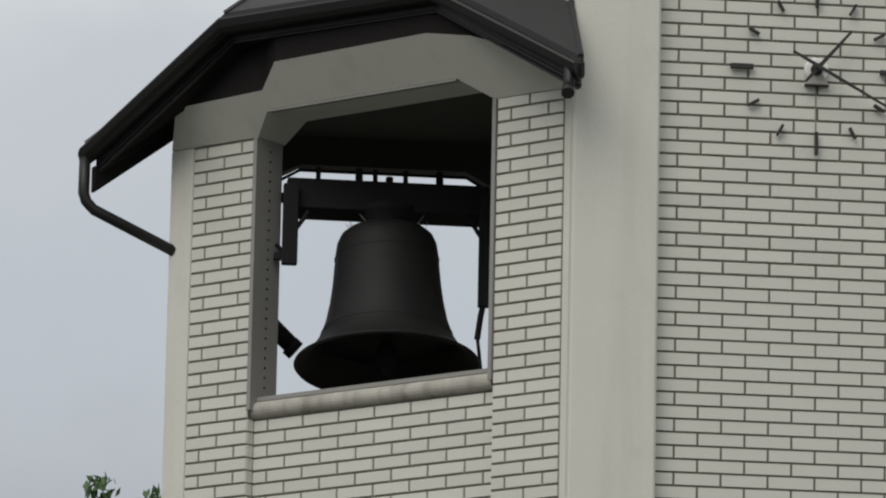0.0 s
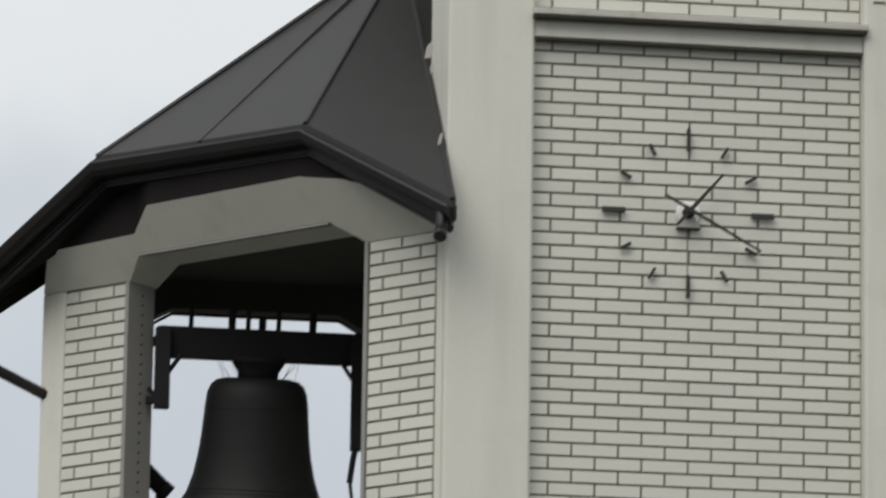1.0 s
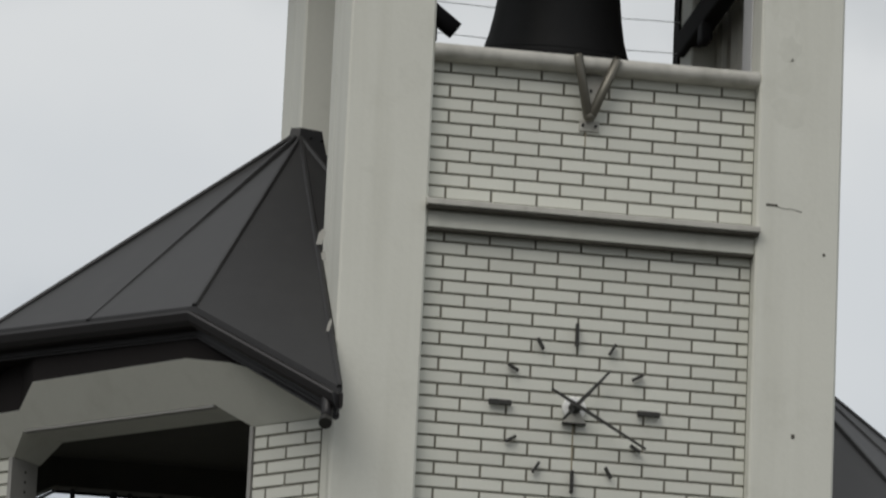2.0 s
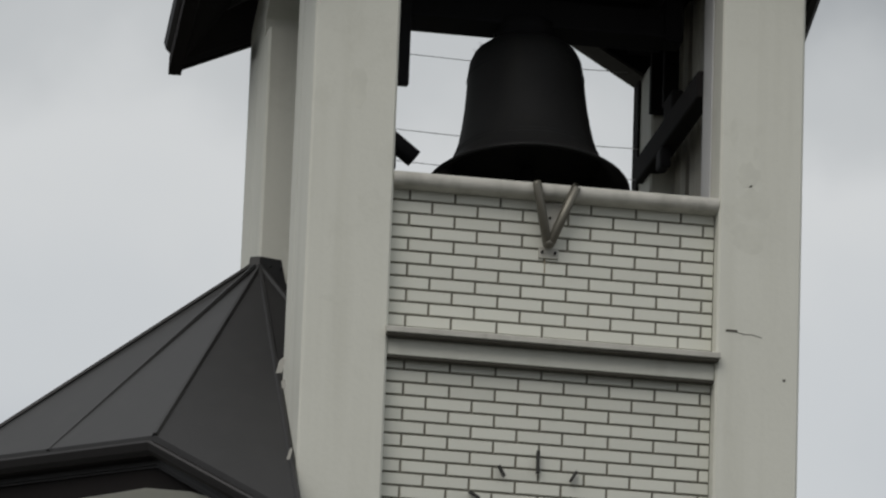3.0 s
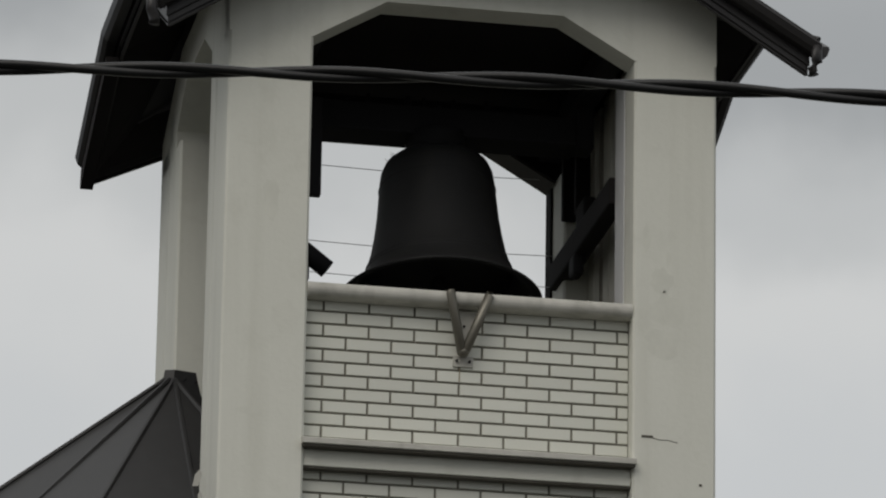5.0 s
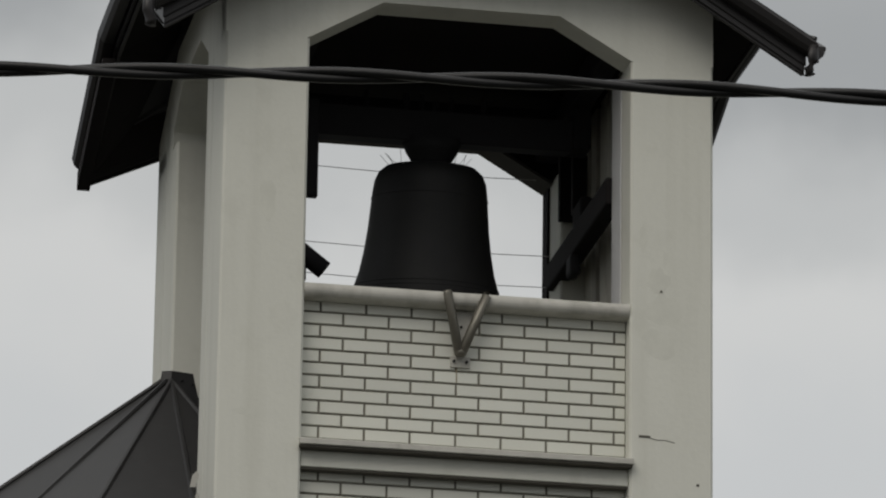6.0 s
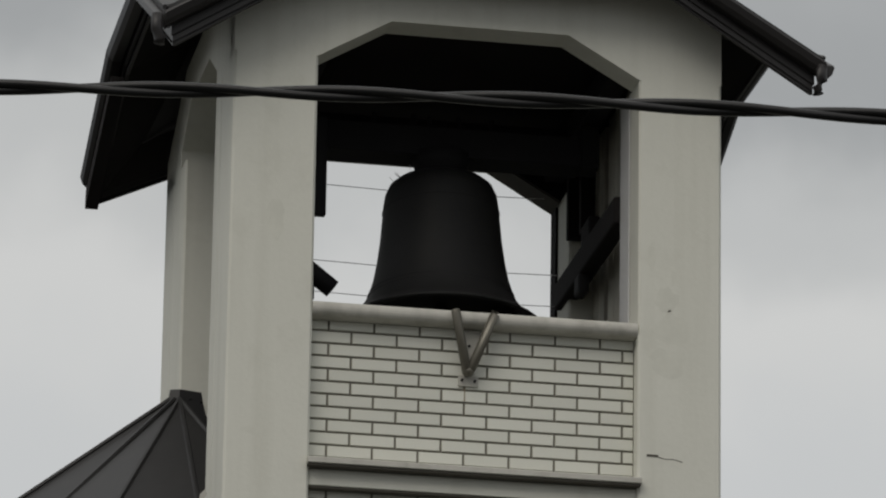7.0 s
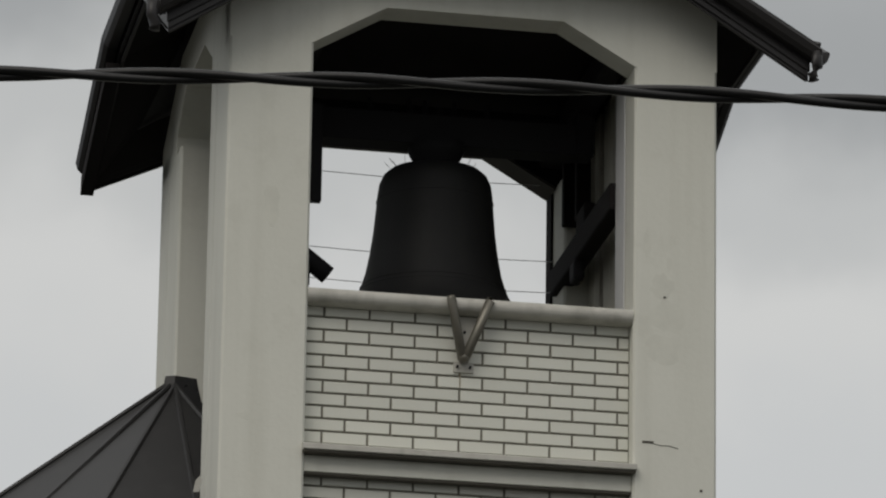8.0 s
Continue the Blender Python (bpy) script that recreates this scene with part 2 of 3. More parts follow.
for k in range(3):
    o = arch_outline(OPEN, FLAT, SPRING + 0.002, CROWN, HALF - (0.004 if k % 2 else 0), TIP, TIP_Z, FLAT_E, FLAT_Z)
    squeeze = DEEP if k % 2 else 1.0
    o = [(a * squeeze if abs(a) > 1.2 else a, b) for a, b in o]
    face = HALF if k % 2 else HALF * DEEP
    part("arch_head", slab(o, -face, -face + WALL_T), PAINT, tower, m=pose(CX, CY, 0, 0, 0, 90 * k))
    # an added dark sheet behind each head darkens the belfry's inside
    o2 = [(a * 0.8 if abs(a) > 1.0 else a, b + 0.004 if b <= CROWN else min(b, 12.1)) for a, b in o]
    part("inner_shade_sheet", slab(o2, -face + WALL_T + 0.004, -face + WALL_T + 0.02), SOFFIT, tower, "added dark sheet for the shade inside the belfry", m=pose(CX, CY, 0, 0, 0, 90 * k))


# the flank that shows: a narrower opening between deep piers
S = SPRING + 0.002
o = [(-1.25, S), (-0.66, S), (-0.66, 11.785), (-0.345, 11.97), (0.345, 11.97), (0.66, 11.785), (0.66, S), (1.25, S), (1.25, 11.9), (0.55, 12.22), (-0.55, 12.22), (-1.25, 11.9)]
part("arch_head", slab(o, -HALF, -HALF + WALL_T), PAINT, tower, m=pose(CX, 1.205, 0, 0, 0, 270))


def brick_mesh(w, h=H - 0.011, d=0.03):
    """One facing brick with a softened front."""
    bm = bmesh.new()
    e = 0.0025
    a = [bm.verts.new((x, d, z)) for x, z in ((-w / 2, -h / 2), (w / 2, -h / 2), (w / 2, h / 2), (-w / 2, h / 2))]
    b = [bm.verts.new((x, e, z)) for x, z in ((-w / 2, -h / 2), (w / 2, -h / 2), (w / 2, h / 2), (-w / 2, h / 2))]
    c = [bm.verts.new((x, 0, z)) for x, z in ((-w / 2 + e, -h / 2 + e), (w / 2 - e, -h / 2 + e), (w / 2 - e, h / 2 - e), (-w / 2 + e, h / 2 - e))]
    for i in range(4):
        j = (i + 1) % 4
        bm.faces.new((a[i], a[j], b[j], b[i]))
        bm.faces.new((b[i], b[j], c[j], c[i]))
    bm.faces.new(c)
    return bm


BRICKS = {}
later = []  # brickwork is laid at the end of the file


def lay(parent, x0, x1, z0, z1, joint, row_z, single_from, d=0.03):
    later.append((parent, x0, x1, z0, z1, joint, row_z, single_from, d))


def course_pieces(x0, x1, z0, z1, joint, row_z):
    """Centre, width, height of each brick in running bond; joint and row_z are one upright joint and its course's middle."""
    top = int(math.floor((z1 - row_z) / H + 0.5))
    low = int(math.ceil((z0 - row_z) / H - 0.5))
    for r in range(low, top + 1):
        z = row_z + r * H
        lo, hi = max(z - H / 2 + 0.0058, z0), min(z + H / 2 - 0.0058, z1)
        if hi - lo < 0.008:
            continue
        j = joint + (U / 2 if r % 2 else 0)
        k = math.floor((x0 - j) / U)
        while j + k * U < x1:
            a, b = max(j + k * U + 0.0058, x0), min(j + (k + 1) * U - 0.0058, x1)
            if b - a > 0.012:
                yield (a + b) / 2, b - a, (lo + hi) / 2, hi - lo
            k += 1


def brick_panel(parent, x0, x1, z0, z1, y, depth, joint, row_z, single_from, name="brick_panel"):
    p = part(name, block(x0, x1, y + 0.009, y + depth, z0, z1), GROUT, parent, "dark recessed grout bed")
    lay(p, x0 + 0.003, x1 - 0.003, z0, z1, joint, row_z, single_from, y)
    return p


X0, X1 = CX - OPEN + 0.001, CX + OPEN - 0.001
brick_panel(tower, X0, X1, 0.3, 9.395, 0.0, 0.12, -0.7, 9.379, 7.5)
brick_panel(tower, X0, X1, 9.505, 10.291, 0.0, 0.12, -0.7035, 10.2716, 9.0)
part("plinth", block(X0, X1, -0.06, 0.1, 0, 0.3), SILL, tower)
# string course with a drip edge over the clock panel
part("string_course", block(X0, X1, FRONT + 0.03, 0.1, 9.4, 9.485, bevel=0.004), PAINT, tower)
# shadow below course and drip edge, with some dirt, laid on as near-black strips
part("shade_line", block(X0, X1, FRONT + 0.038, 0.0, 9.389, 9.3995), SCAR_SHADE, tower, "black line of painted shade under the course")
part("shade_line", block(X0 - 0.01, X1 + 0.01, FRONT - 0.035, 0.0, 9.486, 9.4965), SCAR_SHADE, tower, "black line of painted shade and dirt under the drip edge")
part("drip_edge", rail([(X0 - 0.014, 0, 0), (X1 + 0.014, 0, 0)], [(-0.02, 9.572), (0.14, 9.53), (0.147, 9.525), (0.147, 9.5), (0.143, 9.497), (-0.02, 9.497)]), SILL, tower, "grimy sloping drip edge")
sec = [(-0.14, -0.038), (0.02, -0.038)] + [(0.085 + 0.036 * math.sin(radians(d)), -0.038 * math.cos(radians(d))) for d in range(20, 180, 20)] + [(0.07, 0.038), (-0.14, 0.042)]
part("window_sill", rail([(X0, 0.02, 10.33), (X1, 0.02, 10.33)], sec), SILL, tower, "rounded weathered sill", smooth=False)

# walls under the other openings
part("side_wall", block(CX - HALF + 0.04, CX - HALF + 0.24, FRONT + 0.441, BACK - 0.441, 0, 9.6), PAINT, tower)
part("side_wall", block(CX + HALF - 0.24, CX + HALF - 0.04, FRONT + 0.441, BACK - 0.441, 0, 10.33), PAINT, tower)
part("rear_wall", block(CX - OPEN, CX + OPEN, BACK - 0.24, BACK - 0.04, 0, 10.33), PAINT, tower)
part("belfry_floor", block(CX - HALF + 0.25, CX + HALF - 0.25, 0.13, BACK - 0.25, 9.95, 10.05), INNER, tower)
# thin black strip down the outer edge of the rear jamb
part("black_jamb_strip", block(CX + OPEN - 0.014, CX + OPEN - 0.001, BACK - 0.13, BACK + 0.004, 10.34, SPRING - 0.01), SOFFIT, tower, "thin black strip on the rear jamb")
part("jamb_strip", block(CX + OPEN - 0.008, CX + OPEN - 0.001, FRONT + 0.22, FRONT + 0.43, 10.37, SPRING - 0.02, bevel=0.002), WIRE, tower, "pale metal strip")
# underside of the rear arch: its shade painted as a thin dark strip
o = [(-OPEN, SPRING), (-FLAT, CROWN), (FLAT, CROWN), (OPEN, SPRING)]
part("head_shade", slab([(CX + a, b - 0.001) for a, b in o] + [(CX + a * 0.99, b - 0.016) for a, b in o[::-1]], BACK - WALL_T - 0.02, BACK + 0.004), INNER, tower, "dark strip of painted shade under the rear arch")
# upright boards that close the side towards the other turret
part("board_backing", block(CX + HALF - 0.24, CX + HALF - 0.21, 0.55, BACK - 0.445, 10.06, 11.95), SOFFIT, tower)
for y0, y1 in ((0.345, 0.6), (0.612, 0.87), (0.99, 1.15), (1.162, 1.31), (1.41, 1.56), (1.572, 1.695)):
    part("board", block(CX + HALF - 0.3, CX + HALF - 0.26, y0, y1, 10.06, 11.95, bevel=0.004), BOARD, tower)
part("belfry_ceiling", block(CX - HALF + 0.255, CX + HALF - 0.255, FRONT + 0.26, BACK - 0.26, 11.98, 12.06), SOFFIT, tower)


def hat_roof(owner, half, tip, tip_z, flat_e, flat_z, top_z, top_half, m, deep=1.0, cut=None, crest=None, soffit_rise=-0.06, board=0.2, long_fold=None, rear_fold=None, rear=None, corner_rise=None, nudge=()):
    """A roof whose eaves rise from low corners to a level middle on each side, gathered to a small flat top."""
    def trim(bm):
        if cut:
            to_world, side, away = cut
            back = to_world.inverted()
            for co, no in (((side, 0, 0), (1, 0, 0)), ((0, FRONT + 0.02, 0), (0, 1, 0)), ((0, 2.7, 0), (0, 1, 0))):
                bmesh.ops.bisect_plane(bm, geom=bm.verts[:] + bm.edges[:] + bm.faces[:], plane_co=back @ Vector(co), plane_no=back.to_3x3() @ Vector(no))
            gone = []
            for f in bm.faces:
                c = to_world @ f.calc_center_median()
                if c.y > 2.7 or ((c.x - side) * away > 0 and (c.y < FRONT + 0.02 or (c.x - side) * away > 0.45)):
                    gone.append(f)
            bmesh.ops.delete(bm, geom=gone, context="FACES")
        return bm

    def fold(k, run, z):
        """A side's corner and the two ends of its level stretch; the folds toward the street may be longer."""
        a = b = flat_e
        if long_fold is not None:
            a, b = {1: (long_fold, rear_fold), 3: (rear_fold, long_fold)}.get(k, (flat_e, flat_e))
        return (-run, -run, z), (-a, -run, flat_z), (b, -run, flat_z)

    def settle(pts):
        """Rear corners may stand higher; single rim points may sit a little off."""
        if rear is not None:
            for i in (6, 9):
                pts[i].z += rear
        for i, dz in nudge:
            pts[i].z += dz
        return pts

    crest = crest or [(-top_half, -top_half), (top_half, -top_half), (top_half, top_half), (-top_half, top_half)]
    rim = []
    for k in range(4):
        q = Matrix.Diagonal((1, deep, 1, 1)) @ Matrix.Rotation(radians(90 * k), 4, "Z")
        for p in fold(k, tip, tip_z):
            rim.append(q @ Vector(p))
    rim = settle(rim)
    bm = bmesh.new()
    vr = [bm.verts.new(p) for p in rim]
    low = [bm.verts.new(p + Vector((0, 0, -0.035))) for p in rim]
    cs = [bm.verts.new(Vector((x, y, top_z))) for x, y in crest]
    for k in range(4):
        a, b, c, d = (vr[(3 * k + i) % 12] for i in range(4))
        l, r = cs[k], cs[(k + 1) % 4]
        bm.faces.new((a, b, l))
        bm.faces.new((b, c, r, l))
        bm.faces.new((c, d, r))
    bm.faces.new(cs[::-1])
    for i in range(12):
        bm.faces.new((vr[i], low[i], low[(i + 1) % 12], vr[(i + 1) % 12]))
    roof = part("roof", trim(bm), ROOF, owner, "charcoal standing seam metal roof", m=m)
    # folded seams: over the hips and up the middle of each level stretch
    for k in range(4):
        q = Matrix.Diagonal((1, deep, 1, 1)) @ Matrix.Rotation(radians(90 * k), 4, "Z")
        l, r = Vector((*crest[k], top_z)), Vector((*crest[(k + 1) % 4], top_z))
        for p, e in ((rim[3 * k + 1], l), (rim[3 * k + 2], r), (rim[3 * k], l), (q @ Vector((0, -tip, flat_z)), (l + r) / 2)):
            bm = trim(tube([p, e], 0.015, 6))
            if bm.faces:
                part("seam", bm, ROOF, roof)
    mid = sum((Vector(c) for c in crest), Vector((0, 0))) / 4
    # a tapered cap that flares out over the seams
    bm = bmesh.new()
    rings = [[bm.verts.new((*(mid + (Vector(c) - mid) * k), top_z + z)) for c in crest] for k, z in ((1.75, -0.13), (1.3, -0.07), (1.12, 0.0), (1.0, 0.055))]
    for lo, hi in zip(rings, rings[1:]):
        for i in range(4):
            bm.faces.new((lo[i], lo[(i + 1) % 4], hi[(i + 1) % 4], hi[i]))
    bm.faces.new(rings[-1])
    part("ridge_cap", trim(bm), ROOF, roof)
    # fascia, gutter and soffit
    ring = [p + Vector((0, 0, -0.037)) for p in rim]
    inset = [Vector((p.x * 0.975, p.y * 0.975, p.z)) for p in ring]
    part("fascia", trim(rail(inset, [(-0.03, 0), (0.0, 0), (0.0, -0.65 * board), (-0.012, -0.67 * board), (-0.012, -board), (-0.03, -board)], closed=True)), GUTTER, owner, m=m)
    for k in range(4):
        seg = [ring[(3 * k + i) % 12] for i in range(4)]
        bm = trim(rail(seg, [(-0.035, 0.0), (0.05, 0.0), (0.055, -0.012), (0.042, -0.05), (0.02, -0.072), (-0.03, -0.075)]))
        if bm.faces:
            part("gutter", bm, GUTTER, owner, "dark half-round gutter", m=m)
    bm = bmesh.new()
    outer = [bm.verts.new(p + Vector((0, 0, 0.01 - board))) for p in inset]
    inner = []
    for k in range(4):
        q = Matrix.Diagonal((1, deep, 1, 1)) @ Matrix.Rotation(radians(90 * k), 4, "Z")
        e = tip_z + (flat_z - tip_z) * max(0.0, tip - half) / (tip - flat_e)
        for i, p in enumerate(fold(k, half, e)):
            up = corner_rise if corner_rise is not None and i == 0 else soffit_rise
            inner.append(q @ Vector(p) + Vector((0, 0, 0.01 - board + up)))
    inner = [bm.verts.new(p) for p in settle(inner)]
    for i in range(12):
        bm.faces.new((outer[i], inner[i], inner[(i + 1) % 12], outer[(i + 1) % 12]))
    part("soffit", trim(bm), SOFFIT, owner, m=m)
    return roof


hat_roof(tower, HALF, 1.72, TIP_Z, FLAT_E, FLAT_Z, 12.6, 0.09, pose(CX + 0.03, 1.115, 0), 0.895, soffit_rise=0.2, board=0.15, long_fold=0.54, rear_fold=0.55, rear=0.15)
# deep verge boards close the rear corner of the eaves
part("verge_board", slab([(1.62, 12.1), (2.64, 11.78), (2.652, 11.676), (1.62, 12.034)], 1.6, 1.672), SOFFIT, tower, m=pose(0, 0, 0, 0, 0, 90))
part("verge_board", slab([(-1.668, 11.78), (-1.668, 11.676), (-1.1, 11.93), (-1.1, 12.05)], 2.62, 2.654), SOFFIT, tower)


def spout(owner, name, pts, r=0.03):
    part(name, tube(pts, r, 12), GUTTER, owner, smooth=True)


for sx in (-1, 1):
    spout(tower, "spout", [(CX + sx * 1.73, FRONT - 0.35, 11.71), (CX + sx * 1.73, FRONT - 0.35, 11.63), (CX + sx * 1.71, FRONT - 0.33, 11.59), (CX + sx * 1.715, FRONT - 0.33, 11.56)], 0.03)

# ---------------------------------------------------------------- side turrets at 45 degrees
B_HALF, B_MID = 1.28, (-1.262, 1.815)
B_FACE = -B_HALF
B_OPEN0, B_OPEN1 = -0.725, 0.823     # the opening, from the middle of the wall
B_SILL, B_SPRING, B_CROWN = 6.995, 8.385, 8.497
B_TIP, B_TIP_Z, B_FLAT, B_FLAT_Z = 1.62, 8.40, 0.685, 8.95
B_TOP = 10.28


def turret(mid, turn, mirror, label, detailed):
    t = thing("bell_turret", label, "bell turret", pose(*mid, 0, 0, turn))
    s = -1 if mirror else 1
    # the roof ends against the tower's side
    cut = (t.matrix_basis.copy(), CX - s * (HALF + 0.004), s)
    x = lambda v: v * s

    def blk(name, x0, x1, y0, y1, z0, z1, mat, bevel=0.0, lab=""):
        a, b = sorted((x(x0), x(x1)))
        return part(name, block(a, b, y0, y1, z0, z1, bevel=bevel), mat, t, lab)

    f = B_FACE
    blk("corner_pier", -B_HALF - 0.037, -B_HALF + 0.116, f - 0.003, f + 0.25, 0, B_SPRING, PAINT, 0.01)
    h = B_HALF
    # the plaster above the arch leans out to the eaves in one plane
    lean = lambda z: f + 0.002 - 0.9 * (z - B_SPRING)
    top = [(h, 8.52), (0.85, 8.66), (0.6, 8.7), (-0.4, 8.69), (-0.56, 8.58), (-1.16, 8.565)]
    o = [(-h - 0.035, B_SPRING + 0.002), (B_OPEN0, B_SPRING + 0.002), (B_OPEN0 + 0.142, B_CROWN), (B_OPEN1 - 0.17, B_CROWN), (B_OPEN1, B_SPRING + 0.002), (h, B_SPRING + 0.002)] + top
    bm = bmesh.new()
    front, back = [bm.verts.new((x(a), lean(z), z)) for a, z in o], [bm.verts.new((x(a), f + 0.22, z)) for a, z in o]
    bm.faces.new(front)
    bm.faces.new(back[::-1])
    for i in range(len(o)):
        j = (i + 1) % len(o)
        bm.faces.new((front[i], back[i], back[j], front[j]))
    part("arch_head", bm, PAINT, t, "cream plaster cove over the arch")
    # dark boards close the eaves between cove and gutter
    bm = bmesh.new()
    high = (8.6, 8.84, 8.9, 8.9, 8.84, 8.62)
    rings = [[bm.verts.new((x(a), y, z)) for y, z in ((lean(z0) + 0.004, z0 - 0.004), (lean(z0) + 0.004, z1), (lean(z0) + 0.02, z1), (lean(z0) + 0.02, z0 - 0.004))] for (a, z0), z1 in zip(top, high)]
    for r0, r1 in zip(rings, rings[1:]):
        for i in range(4):
            bm.faces.new((r0[i], r0[(i + 1) % 4], r1[(i + 1) % 4], r1[i]))
    bm.faces.new(rings[0])
    bm.faces.new(rings[-1][::-1])
    part("eaves_board", bm, SOFFIT, t)
    y0 = lean(B_CROWN)
    part("arch_lip", slab([(x(a), b) for a, b in ((B_OPEN0 + 0.142, B_CROWN - 0.014), (B_OPEN1 - 0.17, B_CROWN - 0.014), (B_OPEN1 - 0.17, B_CROWN - 0.002), (B_OPEN0 + 0.142, B_CROWN - 0.002))], y0 - 0.002, y0 + 0.035), TRIM, t)
    # steel jambs with screws
    blk("jamb", B_OPEN0 - 0.022, B_OPEN0 + 0.002, f - 0.012, f + 0.2, B_SILL - 0.05, B_SPRING, TRIM, 0.002, "grey steel jamb with screws")
    blk("jamb", B_OPEN1 - 0.002, B_OPEN1 + 0.02, f - 0.012, f + 0.2, B_SILL - 0.05, B_SPRING, TRIM, 0.002, "grey steel jamb with screws")
    if detailed:
        for i in range(26):
            z = B_SILL + 0.03 + i * 0.052
            part("screw", tube([(B_OPEN0 + 0.001, f + 0.1, z), (B_OPEN0 + 0.006, f + 0.1, z)], 0.006, 6), IRON, t)
    # sill
    a, b = x(B_OPEN0 - 0.02), x(B_OPEN1)
    sec = [(-0.2, -0.09), (-0.02, -0.09)] + [(-0.02 + 0.044 * math.sin(radians(d)), -0.045 - 0.045 * math.cos(radians(d))) for d in range(20, 180, 20)] + [(-0.02, 0.0), (-0.2, 0.004)]
    part("window_sill", rail([(min(a, b), f + 0.04, B_SILL), (max(a, b), f + 0.04, B_SILL)], sec), OLD_SILL, t, "rounded weathered sill")
    part("sill_strip", rail([(min(a, b), f + 0.045, B_SILL), (max(a, b), f + 0.045, B_SILL)], [(-0.16, 0.002), (-0.004, 0.002), (-0.004, 0.024), (-0.16, 0.024)]), TRIM, t)
    # brick piers stand proud of the panel under the sill
    jl, zl = -0.9536, 7.0708
    jr, zr = 1.0487, 6.8858
    if detailed:
        p = brick_panel(t, -h + 0.117, B_OPEN0 - 0.023, 0.0, B_SPRING - 0.002, f, 0.2, jl, zl, 6.0, "brick_pier")
        blk("corner_strip", 1.263, 1.345, f + 0.008, f + 0.2, 0, B_SPRING, PAINT, 0.004)
        brick_panel(t, B_OPEN1 + 0.021, 1.262, 0.0, B_SPRING - 0.002, f, 0.2, jr, zr, 6.0, "brick_pier")
        brick_panel(t, B_OPEN0 - 0.022, B_OPEN1 + 0.02, 0.0, B_SILL - 0.085, f + 0.05, 0.14, -0.3, 6.7999, 6.0)
        # side returns of the left pier
        for i in range(14):
            z = zl - 3 * H - i * H
            part("return_brick", block(B_OPEN0 - 0.023, B_OPEN0 - 0.019, f + 0.001, f + 0.048, z - H / 2 + 0.0045, z + H / 2 - 0.0045), BRICK, t)
    else:
        blk("wall", -h + 0.117, B_OPEN0 - 0.023, f + 0.003, f + 0.2, 0, B_SPRING, BRICK)
        blk("wall", B_OPEN1 + 0.021, h, f + 0.003, f + 0.2, 0, B_SPRING, BRICK)
        blk("wall", B_OPEN0 - 0.022, B_OPEN1 + 0.02, f + 0.05, f + 0.19, 0, B_SILL - 0.085, BRICK)
    hat_roof(t, B_HALF, B_TIP, B_TIP_Z, B_FLAT, B_FLAT_Z, B_TOP, 0.1, pose(0, 0, 0), 1.0, cut, soffit_rise=-0.05, board=0.115, corner_rise=0.175, nudge=((1, 0.025), (3, 0.03)) if s > 0 else (), crest=[(0.15, -0.21), (0.2, -0.19), (0.26, -0.08), (0.14, -0.08)] if s > 0 else [(-0.2, -0.19), (-0.11, -0.2), (-0.14, -0.08), (-0.26, -0.08)])
    # a deep verge board under the far eave
    if detailed:
        part("verge_board", slab([(-1.6, 8.27), (-0.685, 8.81), (-0.685, 8.73), (-1.6, 8.135)], 1.565, 1.59), SOFFIT, t, m=pose(0, 0, 0, 0, 0, 90))
    return t


turret_a = turret((*B_MID, 0), -45, False, "angled brick bell turret with dark pointed metal roof", True)
turret((2 * CX - B_MID[0], B_MID[1], -0.95), 45, True, "matching turret behind the tower with dark metal roof", False)
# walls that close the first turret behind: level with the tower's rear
# the arch takes the darkened plaster: its indoor shade is in the colour
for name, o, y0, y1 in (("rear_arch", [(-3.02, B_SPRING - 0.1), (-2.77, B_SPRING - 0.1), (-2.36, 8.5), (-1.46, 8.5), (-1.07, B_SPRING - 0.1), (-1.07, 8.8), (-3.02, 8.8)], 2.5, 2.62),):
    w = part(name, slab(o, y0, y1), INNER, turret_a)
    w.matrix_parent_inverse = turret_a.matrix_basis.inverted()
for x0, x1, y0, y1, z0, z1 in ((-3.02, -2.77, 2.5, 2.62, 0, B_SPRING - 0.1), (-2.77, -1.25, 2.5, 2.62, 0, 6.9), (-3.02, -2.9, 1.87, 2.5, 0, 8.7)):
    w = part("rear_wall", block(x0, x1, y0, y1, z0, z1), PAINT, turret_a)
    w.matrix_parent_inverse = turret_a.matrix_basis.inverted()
# ceiling in the same darkened plaster, shade put into its colour
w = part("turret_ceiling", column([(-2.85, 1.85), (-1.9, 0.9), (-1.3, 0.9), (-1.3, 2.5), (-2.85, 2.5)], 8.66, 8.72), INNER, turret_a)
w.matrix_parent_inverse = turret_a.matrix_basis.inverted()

# ---------------------------------------------------------------- bells
def bell_profile(d, h):
    """Outer wall from the crown down to the lip, then the inner wall back up."""
    k = [(0.02, 1.02), (0.33, 1.015), (0.43, 1.0), (0.49, 0.965), (0.525, 0.91), (0.54, 0.84), (0.552, 0.74), (0.57, 0.6), (0.598, 0.46), (0.642, 0.33), (0.71, 0.2), (0.812, 0.1), (0.935, 0.035), (1.0, 0.012), (0.985, 0.0), (0.95, 0.0), (0.9, 0.025), (0.8, 0.09), (0.68, 0.22), (0.6, 0.38), (0.54, 0.55), (0.5, 0.8), (0.42, 0.92), (0.02, 0.94)]
    return [(r * d / 2, z * h) for r, z in k]


